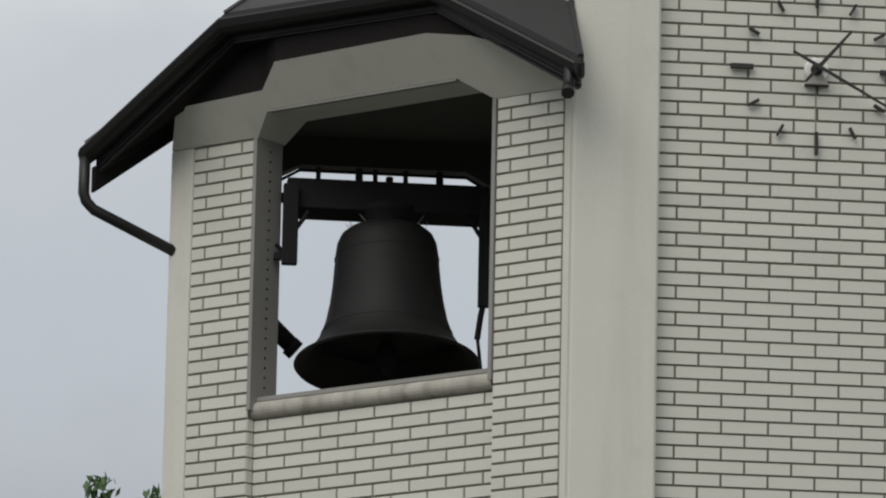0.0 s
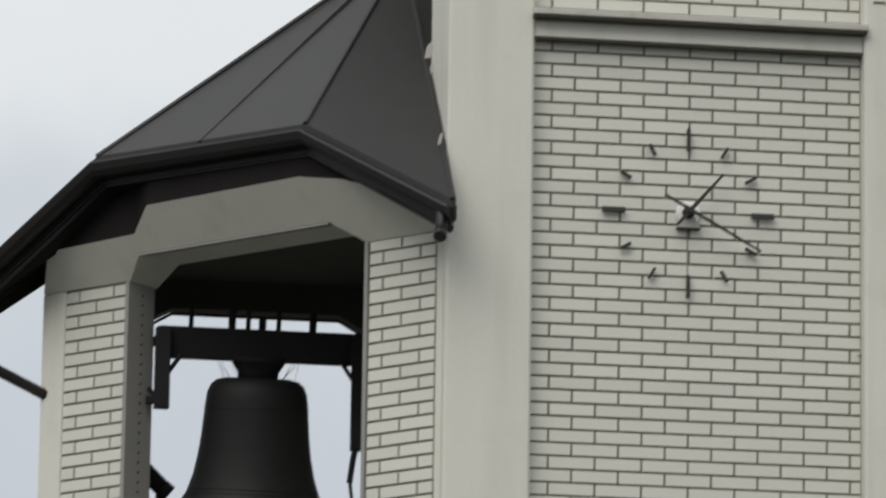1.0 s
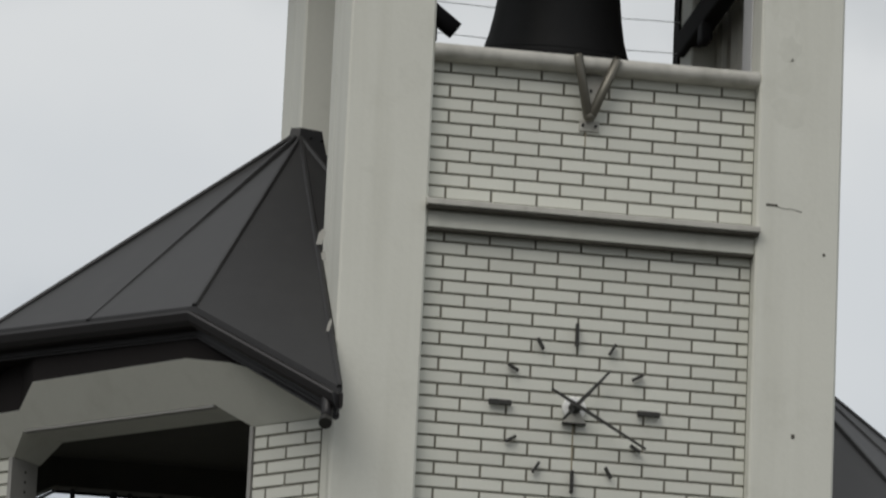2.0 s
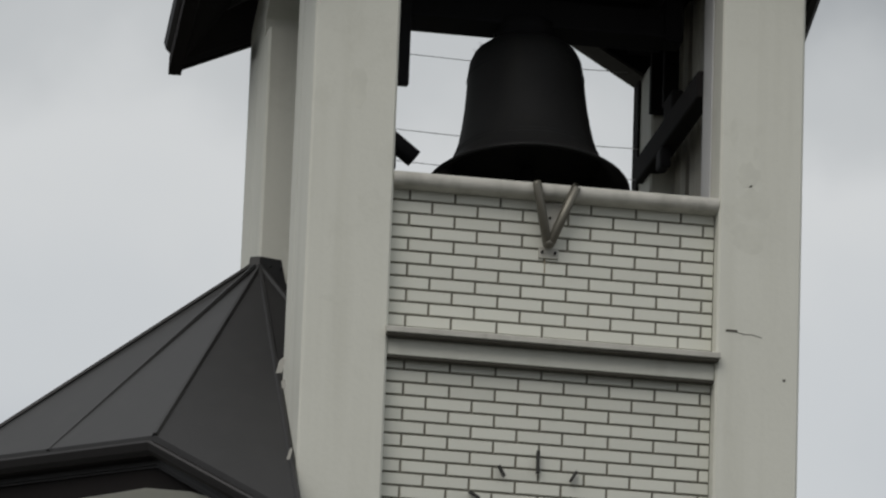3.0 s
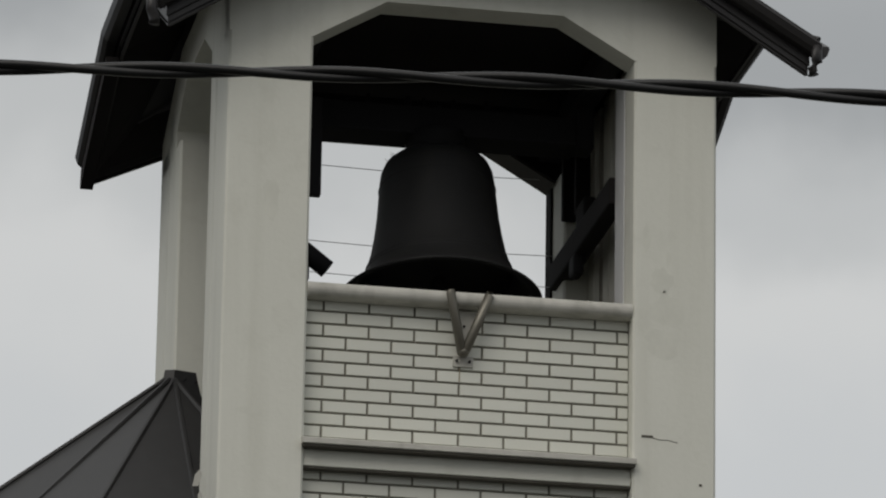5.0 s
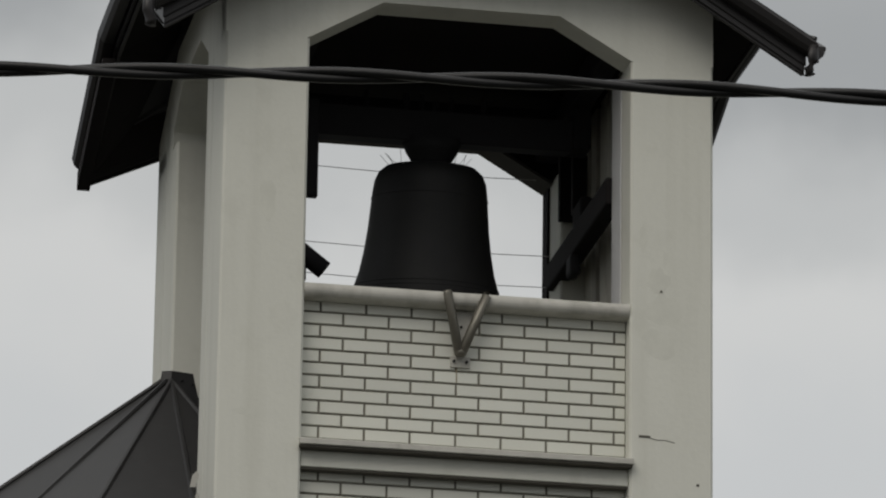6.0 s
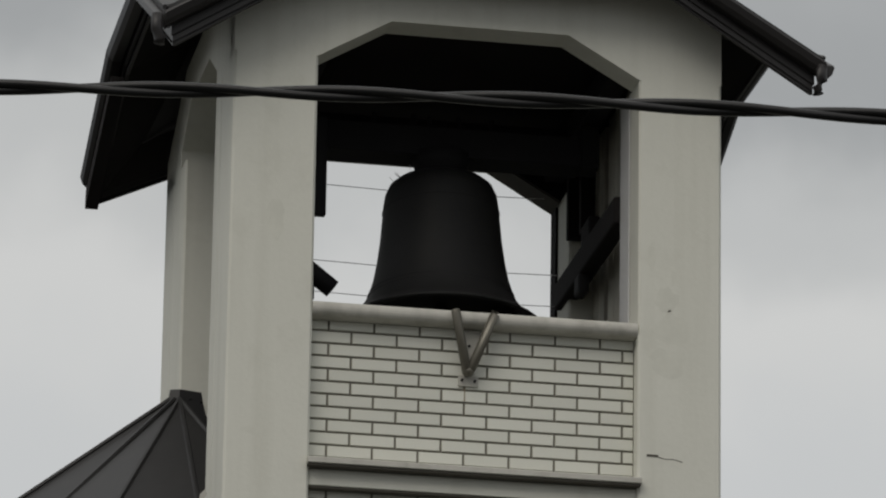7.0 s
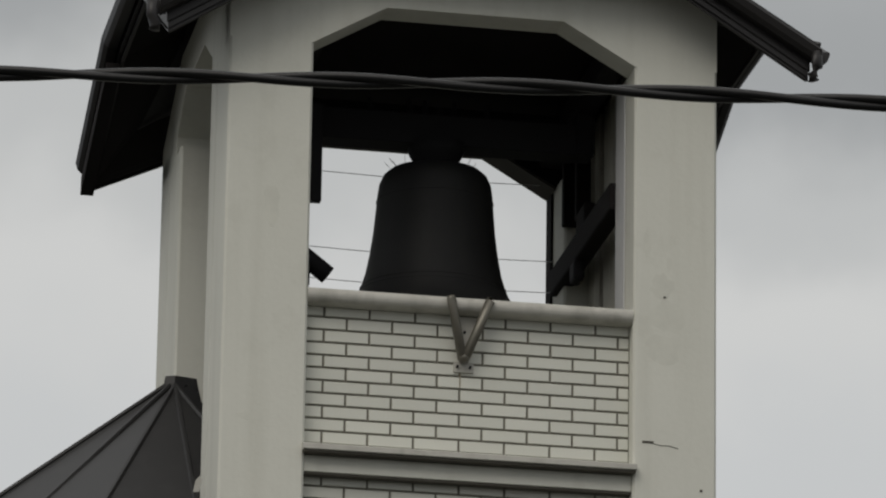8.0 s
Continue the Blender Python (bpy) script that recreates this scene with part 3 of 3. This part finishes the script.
def church_bell(label, m, d, h, drop, span, shoulder):
    """A bell bolted under a swinging headstock; its space has the pivot at the origin and the axle along x."""
    b = thing("church_bell", label, "bell", m)
    top = -drop
    prof = [(r * (1 + (shoulder - 1) * min(1, z / h / 0.45)), z) for r, z in bell_profile(d, h)]
    bm = lathe([(r, z + top - h) for r, z in prof], 56)
    part("bell_body", bm, BRONZE, b, "dark patinated bronze", smooth=True)
    for z in (0.2, 0.23, 0.8):
        r = prof[:13]
        zz = z * h
        rr = np.interp(zz, [q[1] for q in r][::-1], [q[0] for q in r][::-1]) + 0.002
        bm = lathe([(rr - 0.004, top - h + zz - 0.006), (rr + 0.002, top - h + zz), (rr - 0.005, top - h + zz + 0.006)], 56)
        part("moulding", bm, BRONZE, b, smooth=True)
    part("crown", lathe([(0.105, top - 0.02), (0.108, top + 0.04), (0.14, top + 0.09), (0.165, -0.06)], 24), IRON, b, smooth=True)
    part("headstock", block(-span / 2, span / 2, -0.085, 0.085, -0.085, 0.085, bevel=0.008), IRON, b, "heavy black iron beam")
    for sx in (-1, 1):
        part("gudgeon", tube([(sx * (span / 2 - 0.02), 0, 0), (sx * (span / 2 + 0.09), 0, 0)], 0.028, 12), IRON, b, smooth=True)
    for i, xx in enumerate((-0.36, -0.145, -0.06, 0.015, 0.1, 0.28)):
        part("bolt", tube([(xx, 0.02, 0.08), (xx, 0.02, 0.19 if i != 3 else 0.15)], 0.02 if i % 2 else 0.013, 8), IRON, b)
    spread = random.Random(int(d * 100))
    for i in range(10):
        sx = -1 if i % 2 else 1
        foot = Vector((sx * spread.uniform(0.11, 0.2), spread.uniform(-0.12, 0.12), top + 0.012))
        part("bird_spike", tube([foot, foot + Vector((sx * spread.uniform(0.01, 0.08), spread.uniform(-0.05, 0.05), spread.uniform(0.05, 0.09)))], 0.0012, 5), WIRE, b)
    c = part("clapper", tube([(0, 0, top - 0.1), (0, 0, top - h * 0.8), (0, 0, top - h * 0.88), (0, 0, top - h * 0.98), (0, 0, top - h * 1.06)], [0.016, 0.022, 0.055, 0.05, 0.02], 12), IRON, b, smooth=True)
    return b


A_PIVOT, A_DROP = (-1.98, 1.6, 8.11), 0.18
B_PIVOT, B_DROP = (0.042, 1.02, 11.62), 0.22
bell_a = church_bell("dark bronze church bell swinging in the turret", pose(*A_PIVOT), 0.965, 0.74, A_DROP, 1.06, 1.03)
bell_b = church_bell("large dark bronze church bell swinging in the tower", pose(*B_PIVOT), 1.09, 0.85, B_DROP, 1.5, 1.045)

# bell frames: the bearers, and the arms that hang from them
frame_a = thing("iron_gantry", "black iron gantry holding the turret bell", "gantry", pose(A_PIVOT[0], A_PIVOT[1], 0))
for sx, end in ((-1, 7.73), (1, 7.55)):
    part("hanger", block(sx * 0.515 - 0.04, sx * 0.515 + 0.04, -0.14, -0.09, end, 8.16, bevel=0.006), IRON, frame_a)
    part("brace", tube([(sx * 0.5, -0.11, 7.9), (sx * 0.42, -0.11, 8.02)], 0.012, 8), IRON, frame_a)
part("cross_rail", tube([(-0.82, 0.86, 8.21), (-0.385, 0.86, 8.458), (0.52, 0.86, 8.458), (0.9, 0.86, 8.24)], 0.009, 6), IRON, frame_a)
part("pull_rod", tube([(0.505, -0.115, 7.58), (0.49, -0.115, 7.5), (0.475, -0.11, 7.38)], 0.016, 8), IRON, frame_a)
part("pull_chain", tube([(0.475, -0.11, 7.4), (0.5, -0.11, 7.2), (0.51, -0.1, 7.0)], 0.01, 6), IRON, frame_a)
part("drive_rod", tube([(-0.53, -0.1, 7.78), (-0.585, -0.1, 7.84)], 0.012, 8), IRON, frame_a)
part("arm_bracket", block(-0.595, -0.5, -0.13, -0.09, 7.755, 7.79), IRON, frame_a)
part("arm_bracket", block(0.5, 0.74, -0.13, -0.09, 7.9, 7.95), IRON, frame_a)

hammer_a = thing("bell_hammer", "dark iron bell hammer beside the bell", "hammer", pose(-2.525, 1.9, 7.40))
part("hammer_head", tube([(-0.1, 0, 0.17), (0.115, 0, -0.04)], 0.047, 16), IRON, hammer_a, smooth=True)
part("hammer_collar", tube([(0.08, 0, -0.013), (0.115, 0, -0.043)], 0.055, 16), IRON, hammer_a, smooth=True)
part("hammer_arm", tube([(-0.1, 0, 0.14), (-0.16, 0.0, 0.3), (-0.17, 0, 0.55)], 0.02, 8), IRON, hammer_a, smooth=True)
part("hammer_foot", block(-0.2, -0.1, -0.05, 0.05, -0.3, 0.1, bevel=0.01), IRON, hammer_a)

frame_b = thing("iron_gantry", "black iron gantry inside the tower", "gantry", pose(B_PIVOT[0], B_PIVOT[1], 0))
for sx in (-1, 1):
    part("bearer", block(sx * 0.8 - 0.06, sx * 0.8 + 0.06, -0.85, 0.9, 11.78, 11.92, bevel=0.008), IRON, frame_b)
    part("bearing", block(sx * 0.8 - 0.05, sx * 0.8 + 0.05, -0.08, 0.08, 11.54, 11.78, bevel=0.01), IRON, frame_b)
part("cross_beam", block(-0.88, 0.88, 0.35, 0.45, 11.72, 11.9, bevel=0.008), IRON, frame_b)
part("hanger", block(-0.70, -0.635, -0.14, -0.09, 11.15, 11.7, bevel=0.006), IRON, frame_b)
part("side_beam", block(0.805, 0.9, -0.68, 0.9, 11.04, 11.19, bevel=0.012), SOFFIT, frame_b)
part("hanging_plate", block(0.82, 0.9, 0.6, 0.655, 11.365, 11.85, bevel=0.004), SOFFIT, frame_b)
part("hanging_plate", block(0.85, 0.93, 0.4, 0.45, 11.335, 11.85, bevel=0.004), SOFFIT, frame_b)
part("beam_bracket", block(0.85, 0.92, 0.18, 0.42, 11.15, 11.37, bevel=0.02), SOFFIT, frame_b)
part("beam_bracket", block(0.8, 0.86, 0.2, 0.34, 10.93, 11.05, bevel=0.02), IRON, frame_b)
part("control_box", block(0.78, 0.9, -0.55, -0.4, 10.06, 10.48, bevel=0.01), IRON, frame_b)
hammer_b = thing("bell_hammer", "dark iron bell hammer in the tower", "hammer", pose(-0.70, 0.75, 10.72))
part("hammer_head", tube([(-0.16, 0, 0.2), (0.13, 0, -0.02)], 0.05, 16), IRON, hammer_b, smooth=True)
part("hammer_bracket", block(-0.24, 0.03, -0.03, 0.03, -0.09, 0.03, bevel=0.008), IRON, hammer_b)
part("hammer_arm", tube([(-0.14, 0, 0.18), (-0.2, 0, -0.4), (-0.2, 0, -0.83)], 0.03, 8), IRON, hammer_b, smooth=True)
for z, yy in ((11.71, 2.0), (11.27, 2.0), (11.09, 2.0)):
    w = thing("net_wire", "thin grey bird wire across the rear opening", "wire", group="bird wires in the rear opening")
    part("strand", tube([(CX - 0.85, yy, z), (CX, yy, z - 0.02), (CX + 0.85, yy, z)], 0.0021, 6), WIRE, w)

# ---------------------------------------------------------------- clock
clock = thing("wall_clock", "open wall clock with black marks on brick", "clock", pose(-0.003, 0, 8.532))
for i in range(12):
    big = i % 3 == 0
    r0, r1, wd = (0.322, 0.438, 0.026) if big else (0.337, 0.4, 0.0145)
    if big and i % 6 == 0:
        wd = 0.0165
    part("hour_mark", block(-wd / 2, wd / 2, -0.035, -0.012, r0, r1, bevel=0.002), BLACK, clock, m=pose(0, 0, 0, 0, 30 * i, 0))
part("hub", lathe([(0.062, 0.0), (0.062, 0.012), (0.055, 0.02), (0.001, 0.02)], 32), ENAMEL, clock, "bright white boss", smooth=False, m=pose(0, -0.005, 0, 90, 0, 0))
part("cap", lathe([(0.032, 0.0), (0.03, 0.02), (0.02, 0.03), (0.001, 0.032)], 24), BLACK, clock, m=pose(0, -0.024, 0, 90, 0, 0))
part("spindle", tube([(0, 0, 0), (0, -0.1, 0)], 0.014, 12), BLACK, clock)
def clock_hand(name, deg, tail, length, w, y):
    o = [(-w * 0.6, -tail), (w * 0.6, -tail), (w, 0), (w * 0.55, length), (-w * 0.55, length), (-w, 0)]
    part(name, slab(o, y - 0.004, y + 0.004), BLACK, clock, m=pose(0, 0, 0, 0, deg, 0))
clock_hand("minute_pointer", 119, 0.15, 0.41, 0.009, -0.095)
clock_hand("hour_pointer", 41, 0.1, 0.255, 0.011, -0.08)
part("motor_box", slab([(-0.062, -0.078), (0.062, -0.078), (0.03, -0.025), (-0.03, -0.025)], -0.03, -0.006), ZINC, clock, "small grey drive housing")
part("housing_edge", block(-0.06, 0.06, -0.04, -0.006, -0.084, -0.0785), BLACK, clock)
part("rust_run", block(-0.0035, 0.0035, -0.003, 0.0, -0.42, -0.06), RUST, clock, "thin rusty run below the boss")

# ---------------------------------------------------------------- V bracket below the sill
vb = thing("flag_bracket", "brown steel V-shaped flag bracket on the brick panel", "bracket", pose(0.0, -0.0, 10.0))
part("back_plate", block(-0.032, 0.072, -0.012, 0.0, -0.012, 0.045, bevel=0.002), ZINC, vb, "pale zinc plate with two bolts")
part("gusset", slab([(0.0, 0.07), (0.035, 0.07), (0.085, 0.275), (-0.03, 0.285)], -0.02, -0.008), ZINC, vb, "pale zinc plate")
for tx, bx in ((-0.07, 0.0), (0.137, 0.026)):
    part("leg", tube([(bx + 0.3 * (0.013 - bx), -0.035, 0.05), (bx, -0.055, 0.07), (tx - 0.03 * (tx - bx), -0.112, 0.35), (tx, -0.112, 0.362)], [0.02, 0.025, 0.024, 0.02], 12), STEEL, vb, smooth=True)
part("toe", lathe([(0.001, -0.026), (0.022, -0.022), (0.032, -0.006), (0.03, 0.012), (0.001, 0.02)], 16), STEEL, vb, smooth=True, m=pose(0.013, -0.045, 0.058))
for bx, bz in ((-0.014, 0.018), (0.052, 0.016), (0.02, 0.2)):
    part("bolt", tube([(bx, -0.027, bz), (bx, 0, bz)], 0.007, 8), IRON, vb)
part("rust_run", block(0.0, 0.006, -0.0025, 0.0, -0.09, -0.012), RUST, vb, "thin rusty run below the plate")

# ---------------------------------------------------------------- rain pipe of the turret
pipe = thing("rain_pipe", "dark brown rain pipe from the turret gutter", "rain pipe")
PIPE_PTS = [(-3.555, 1.8, 8.34), (-3.556, 1.8, 8.13), (-3.542, 1.8, 8.088), (-3.5, 1.805, 8.045), (-3.07, 1.83, 7.846)]
part("pipe", tube(PIPE_PTS, 0.03, 12), GUTTER, pipe, smooth=True)
outlet = thing("gutter_outlet", "dark gutter outlet beside the tower pier", "gutter")
part("elbow", tube([(-1.313, -0.44, 8.4), (-1.312, -0.44, 8.31), (-1.318, -0.455, 8.26)], 0.029, 12), GUTTER, outlet, smooth=True)
part("mouth", tube([(-1.318, -0.45, 8.265), (-1.323, -0.475, 8.238)], 0.033, 12), BLACK, outlet)

# lead flashing, lifted here and there, where the turret roof meets the tower
for fx, fz, w, h, tilt in ((-1.342, 9.282, 0.035, 0.09, 8), (-1.326, 9.189, 0.022, 0.05, -12), (-1.278, 8.83, 0.018, 0.07, 10), (-1.25, 8.692, 0.014, 0.06, -6)):
    part("flashing", slab([(-w / 2, -h / 2), (w * 0.35, -h * 0.42), (w / 2, h * 0.3), (0.1 * w, h / 2), (-w * 0.4, h * 0.2)], -0.003, 0.003), ZINC, turret_a, "crumpled lead flashing", m=pose(fx, -0.115, fz, 0, tilt, 0)).matrix_parent_inverse = turret_a.matrix_basis.inverted()
# ---------------------------------------------------------------- chips on the pier
for x, z, w, h in ((0.962, 9.66, 0.06, 0.012), (1.24, 9.42, 0.014, 0.012), (1.105, 8.46, 0.018, 0.02), (1.16, 7.45, 0.07, 0.01)):
    s = thing("wall_chip", "small dark chip in the cream render", "chip", group="chips in the render")
    part("chip", block(x - w / 2, x + w / 2, FRONT - 0.003, FRONT + 0.01, z - h / 2, z + h / 2, bevel=0.001), SCAR_SHADE, s)

PATCH = material("damp_render", (0.605, 0.605, 0.542), 0.85, spread=0.1, fine=30, coarse=9, streaks=0.5, stain=(0.62, 0.62, 0.555))
for x, z, w, h in ((0.95, 10.72, 0.05, 0.17), (1.07, 10.62, 0.03, 0.1), (1.03, 10.5, 0.14, 0.15), (1.06, 10.34, 0.21, 0.2), (1.04, 10.16, 0.2, 0.19), (-1.0, 10.8, 0.11, 0.26), (-1.08, 9.66, 0.16, 0.05)):
    q = random.Random(int(1000 * (x + z)))
    pts = [(x + w / 2 * math.cos(a * 0.349) * q.uniform(0.6, 1.1), z + h / 2 * math.sin(a * 0.349) * q.uniform(0.6, 1.1)) for a in range(18)]
    part("damp_patch", slab(pts, FRONT - 0.0005, FRONT + 0.004), PATCH, tower, "damp patch in the paint")
part("crack", tube([(0.985, FRONT, 9.655), (1.03, FRONT, 9.645), (1.07, FRONT, 9.647), (1.12, FRONT, 9.635)], 0.0022, 5), SCAR_SHADE, tower, "fine crack")

# ---------------------------------------------------------------- twisted service cable near the viewer
cable = thing("service_cable", "twisted black overhead cable in front of the tower", "cable")
C0, C1 = Vector((-3.763, -13.886, 6.491)), Vector((-1.536, -14.285, 6.449))
CD = C1 - C0
for k in range(2):
    pts = []
    for i in range(-160, 221):
        u = i / 60
        p = C0 + CD * u
        p.z += 0.055 * u * (1 - u)
        ang = (u - 0.869) * CD.length / 0.91 * 2 * math.pi + k * math.pi
        side = Vector((-CD.y, CD.x, 0)).normalized()
        pts.append(p + (side * math.cos(ang) + Vector((0, 0, 1)) * math.sin(ang)) * 0.0096)
    part("strand", tube(pts, 0.0115, 10), RUBBER, cable, smooth=True)

# ---------------------------------------------------------------- a tree behind the church
def leaf_clump(bm, centre, r, n, rnd):
    for _ in range(n):
        d = Vector((rnd.gauss(0, 1), rnd.gauss(0, 1), rnd.gauss(0, 1))).normalized() * r * rnd.random() ** 0.4
        q = Euler((rnd.uniform(0, 6.3), rnd.uniform(0, 6.3), rnd.uniform(0, 6.3))).to_matrix()
        s = rnd.uniform(0.03, 0.06)
        vs = [bm.verts.new(centre + d + q @ Vector(p)) for p in ((-s, 0, 0), (0, -0.45 * s, 0.1 * s), (s, 0, 0), (0, 0.45 * s, 0.1 * s))]
        bm.faces.new(vs)


rnd = random.Random(4)
tree = thing("tree", "leafy green tree behind the turret", "tree", pose(-2.92, 10.0, -0.15))
part("trunk", tube([(0, 0, 0), (0.1, 0, 2.5), (0.0, 0.1, 5.0), (0.05, 0, 7.2)], [0.16, 0.13, 0.09, 0.03], 10), BARK, tree)
bm = bmesh.new()
for i in range(70):
    z = rnd.uniform(3.2, 7.3)
    r = 1.7 * math.sqrt(max(0.02, 1 - ((z - 4.6) / 2.9) ** 2))
    a = rnd.uniform(0, 6.28)
    leaf_clump(bm, Vector((math.cos(a) * r * rnd.random() ** 0.5, math.sin(a) * r * rnd.random() ** 0.5, z)), 0.38, 60, rnd)
for p in ((-0.02, 0, 8.1), (0.0, 0, 7.95), (0.33, 0, 8.0), (0.4, 0, 7.85), (-0.1, 0, 7.8), (0.3, 0, 7.7), (0, 0.2, 7.5)):
    leaf_clump(bm, Vector(p), 0.11, 40, rnd)
part("crown", bm, LEAF, tree)


# ---------------------------------------------------------------- brickwork
def lay_all():
    for parent, x0, x1, z0, z1, joint, row_z, single_from, y in later:
        rest = bmesh.new()
        for cx, w, cz, h in course_pieces(x0, x1, z0, z1, joint, row_z):
            if cz >= single_from:
                key = (round(w, 3), round(h, 3))
                if key not in BRICKS:
                    BRICKS[key] = finish("brick", brick_mesh(w, h), BRICK)
                ob = new("brick", BRICKS[key])
                ob.parent = parent
                ob.matrix_basis = pose(cx, y, cz)
            else:
                vs = [rest.verts.new((cx + a * w / 2, y + b, cz + c * h / 2)) for b in (0, 0.03) for a, c in ((-1, -1), (1, -1), (1, 1), (-1, 1))]
                rest.faces.new(vs[:4])
                for i in range(4):
                    rest.faces.new((vs[i], vs[(i + 1) % 4], vs[4 + (i + 1) % 4], vs[4 + i]))
        if rest.verts:
            tagged(part("lower_brickwork", rest, BRICK, parent), kind="stuff")
        else:
            rest.free()


lay_all()


# ---------------------------------------------------------------- what moves
def motions():
    swing = 2 * math.pi / 2.225
    rows_a, rows_b = [], []
    for i in range(81):
        t = i * 0.1
        rows_a.append((t, pose(*A_PIVOT, -12.0 * math.cos(swing * (t + 0.17)), 0, 0)))
        rows_b.append((t, pose(*B_PIVOT, -12.0 * math.cos(swing * (t - 7.4)), 0, 0)))
    walk(bell_a, rows_a)
    walk(bell_b, rows_b)


motions()
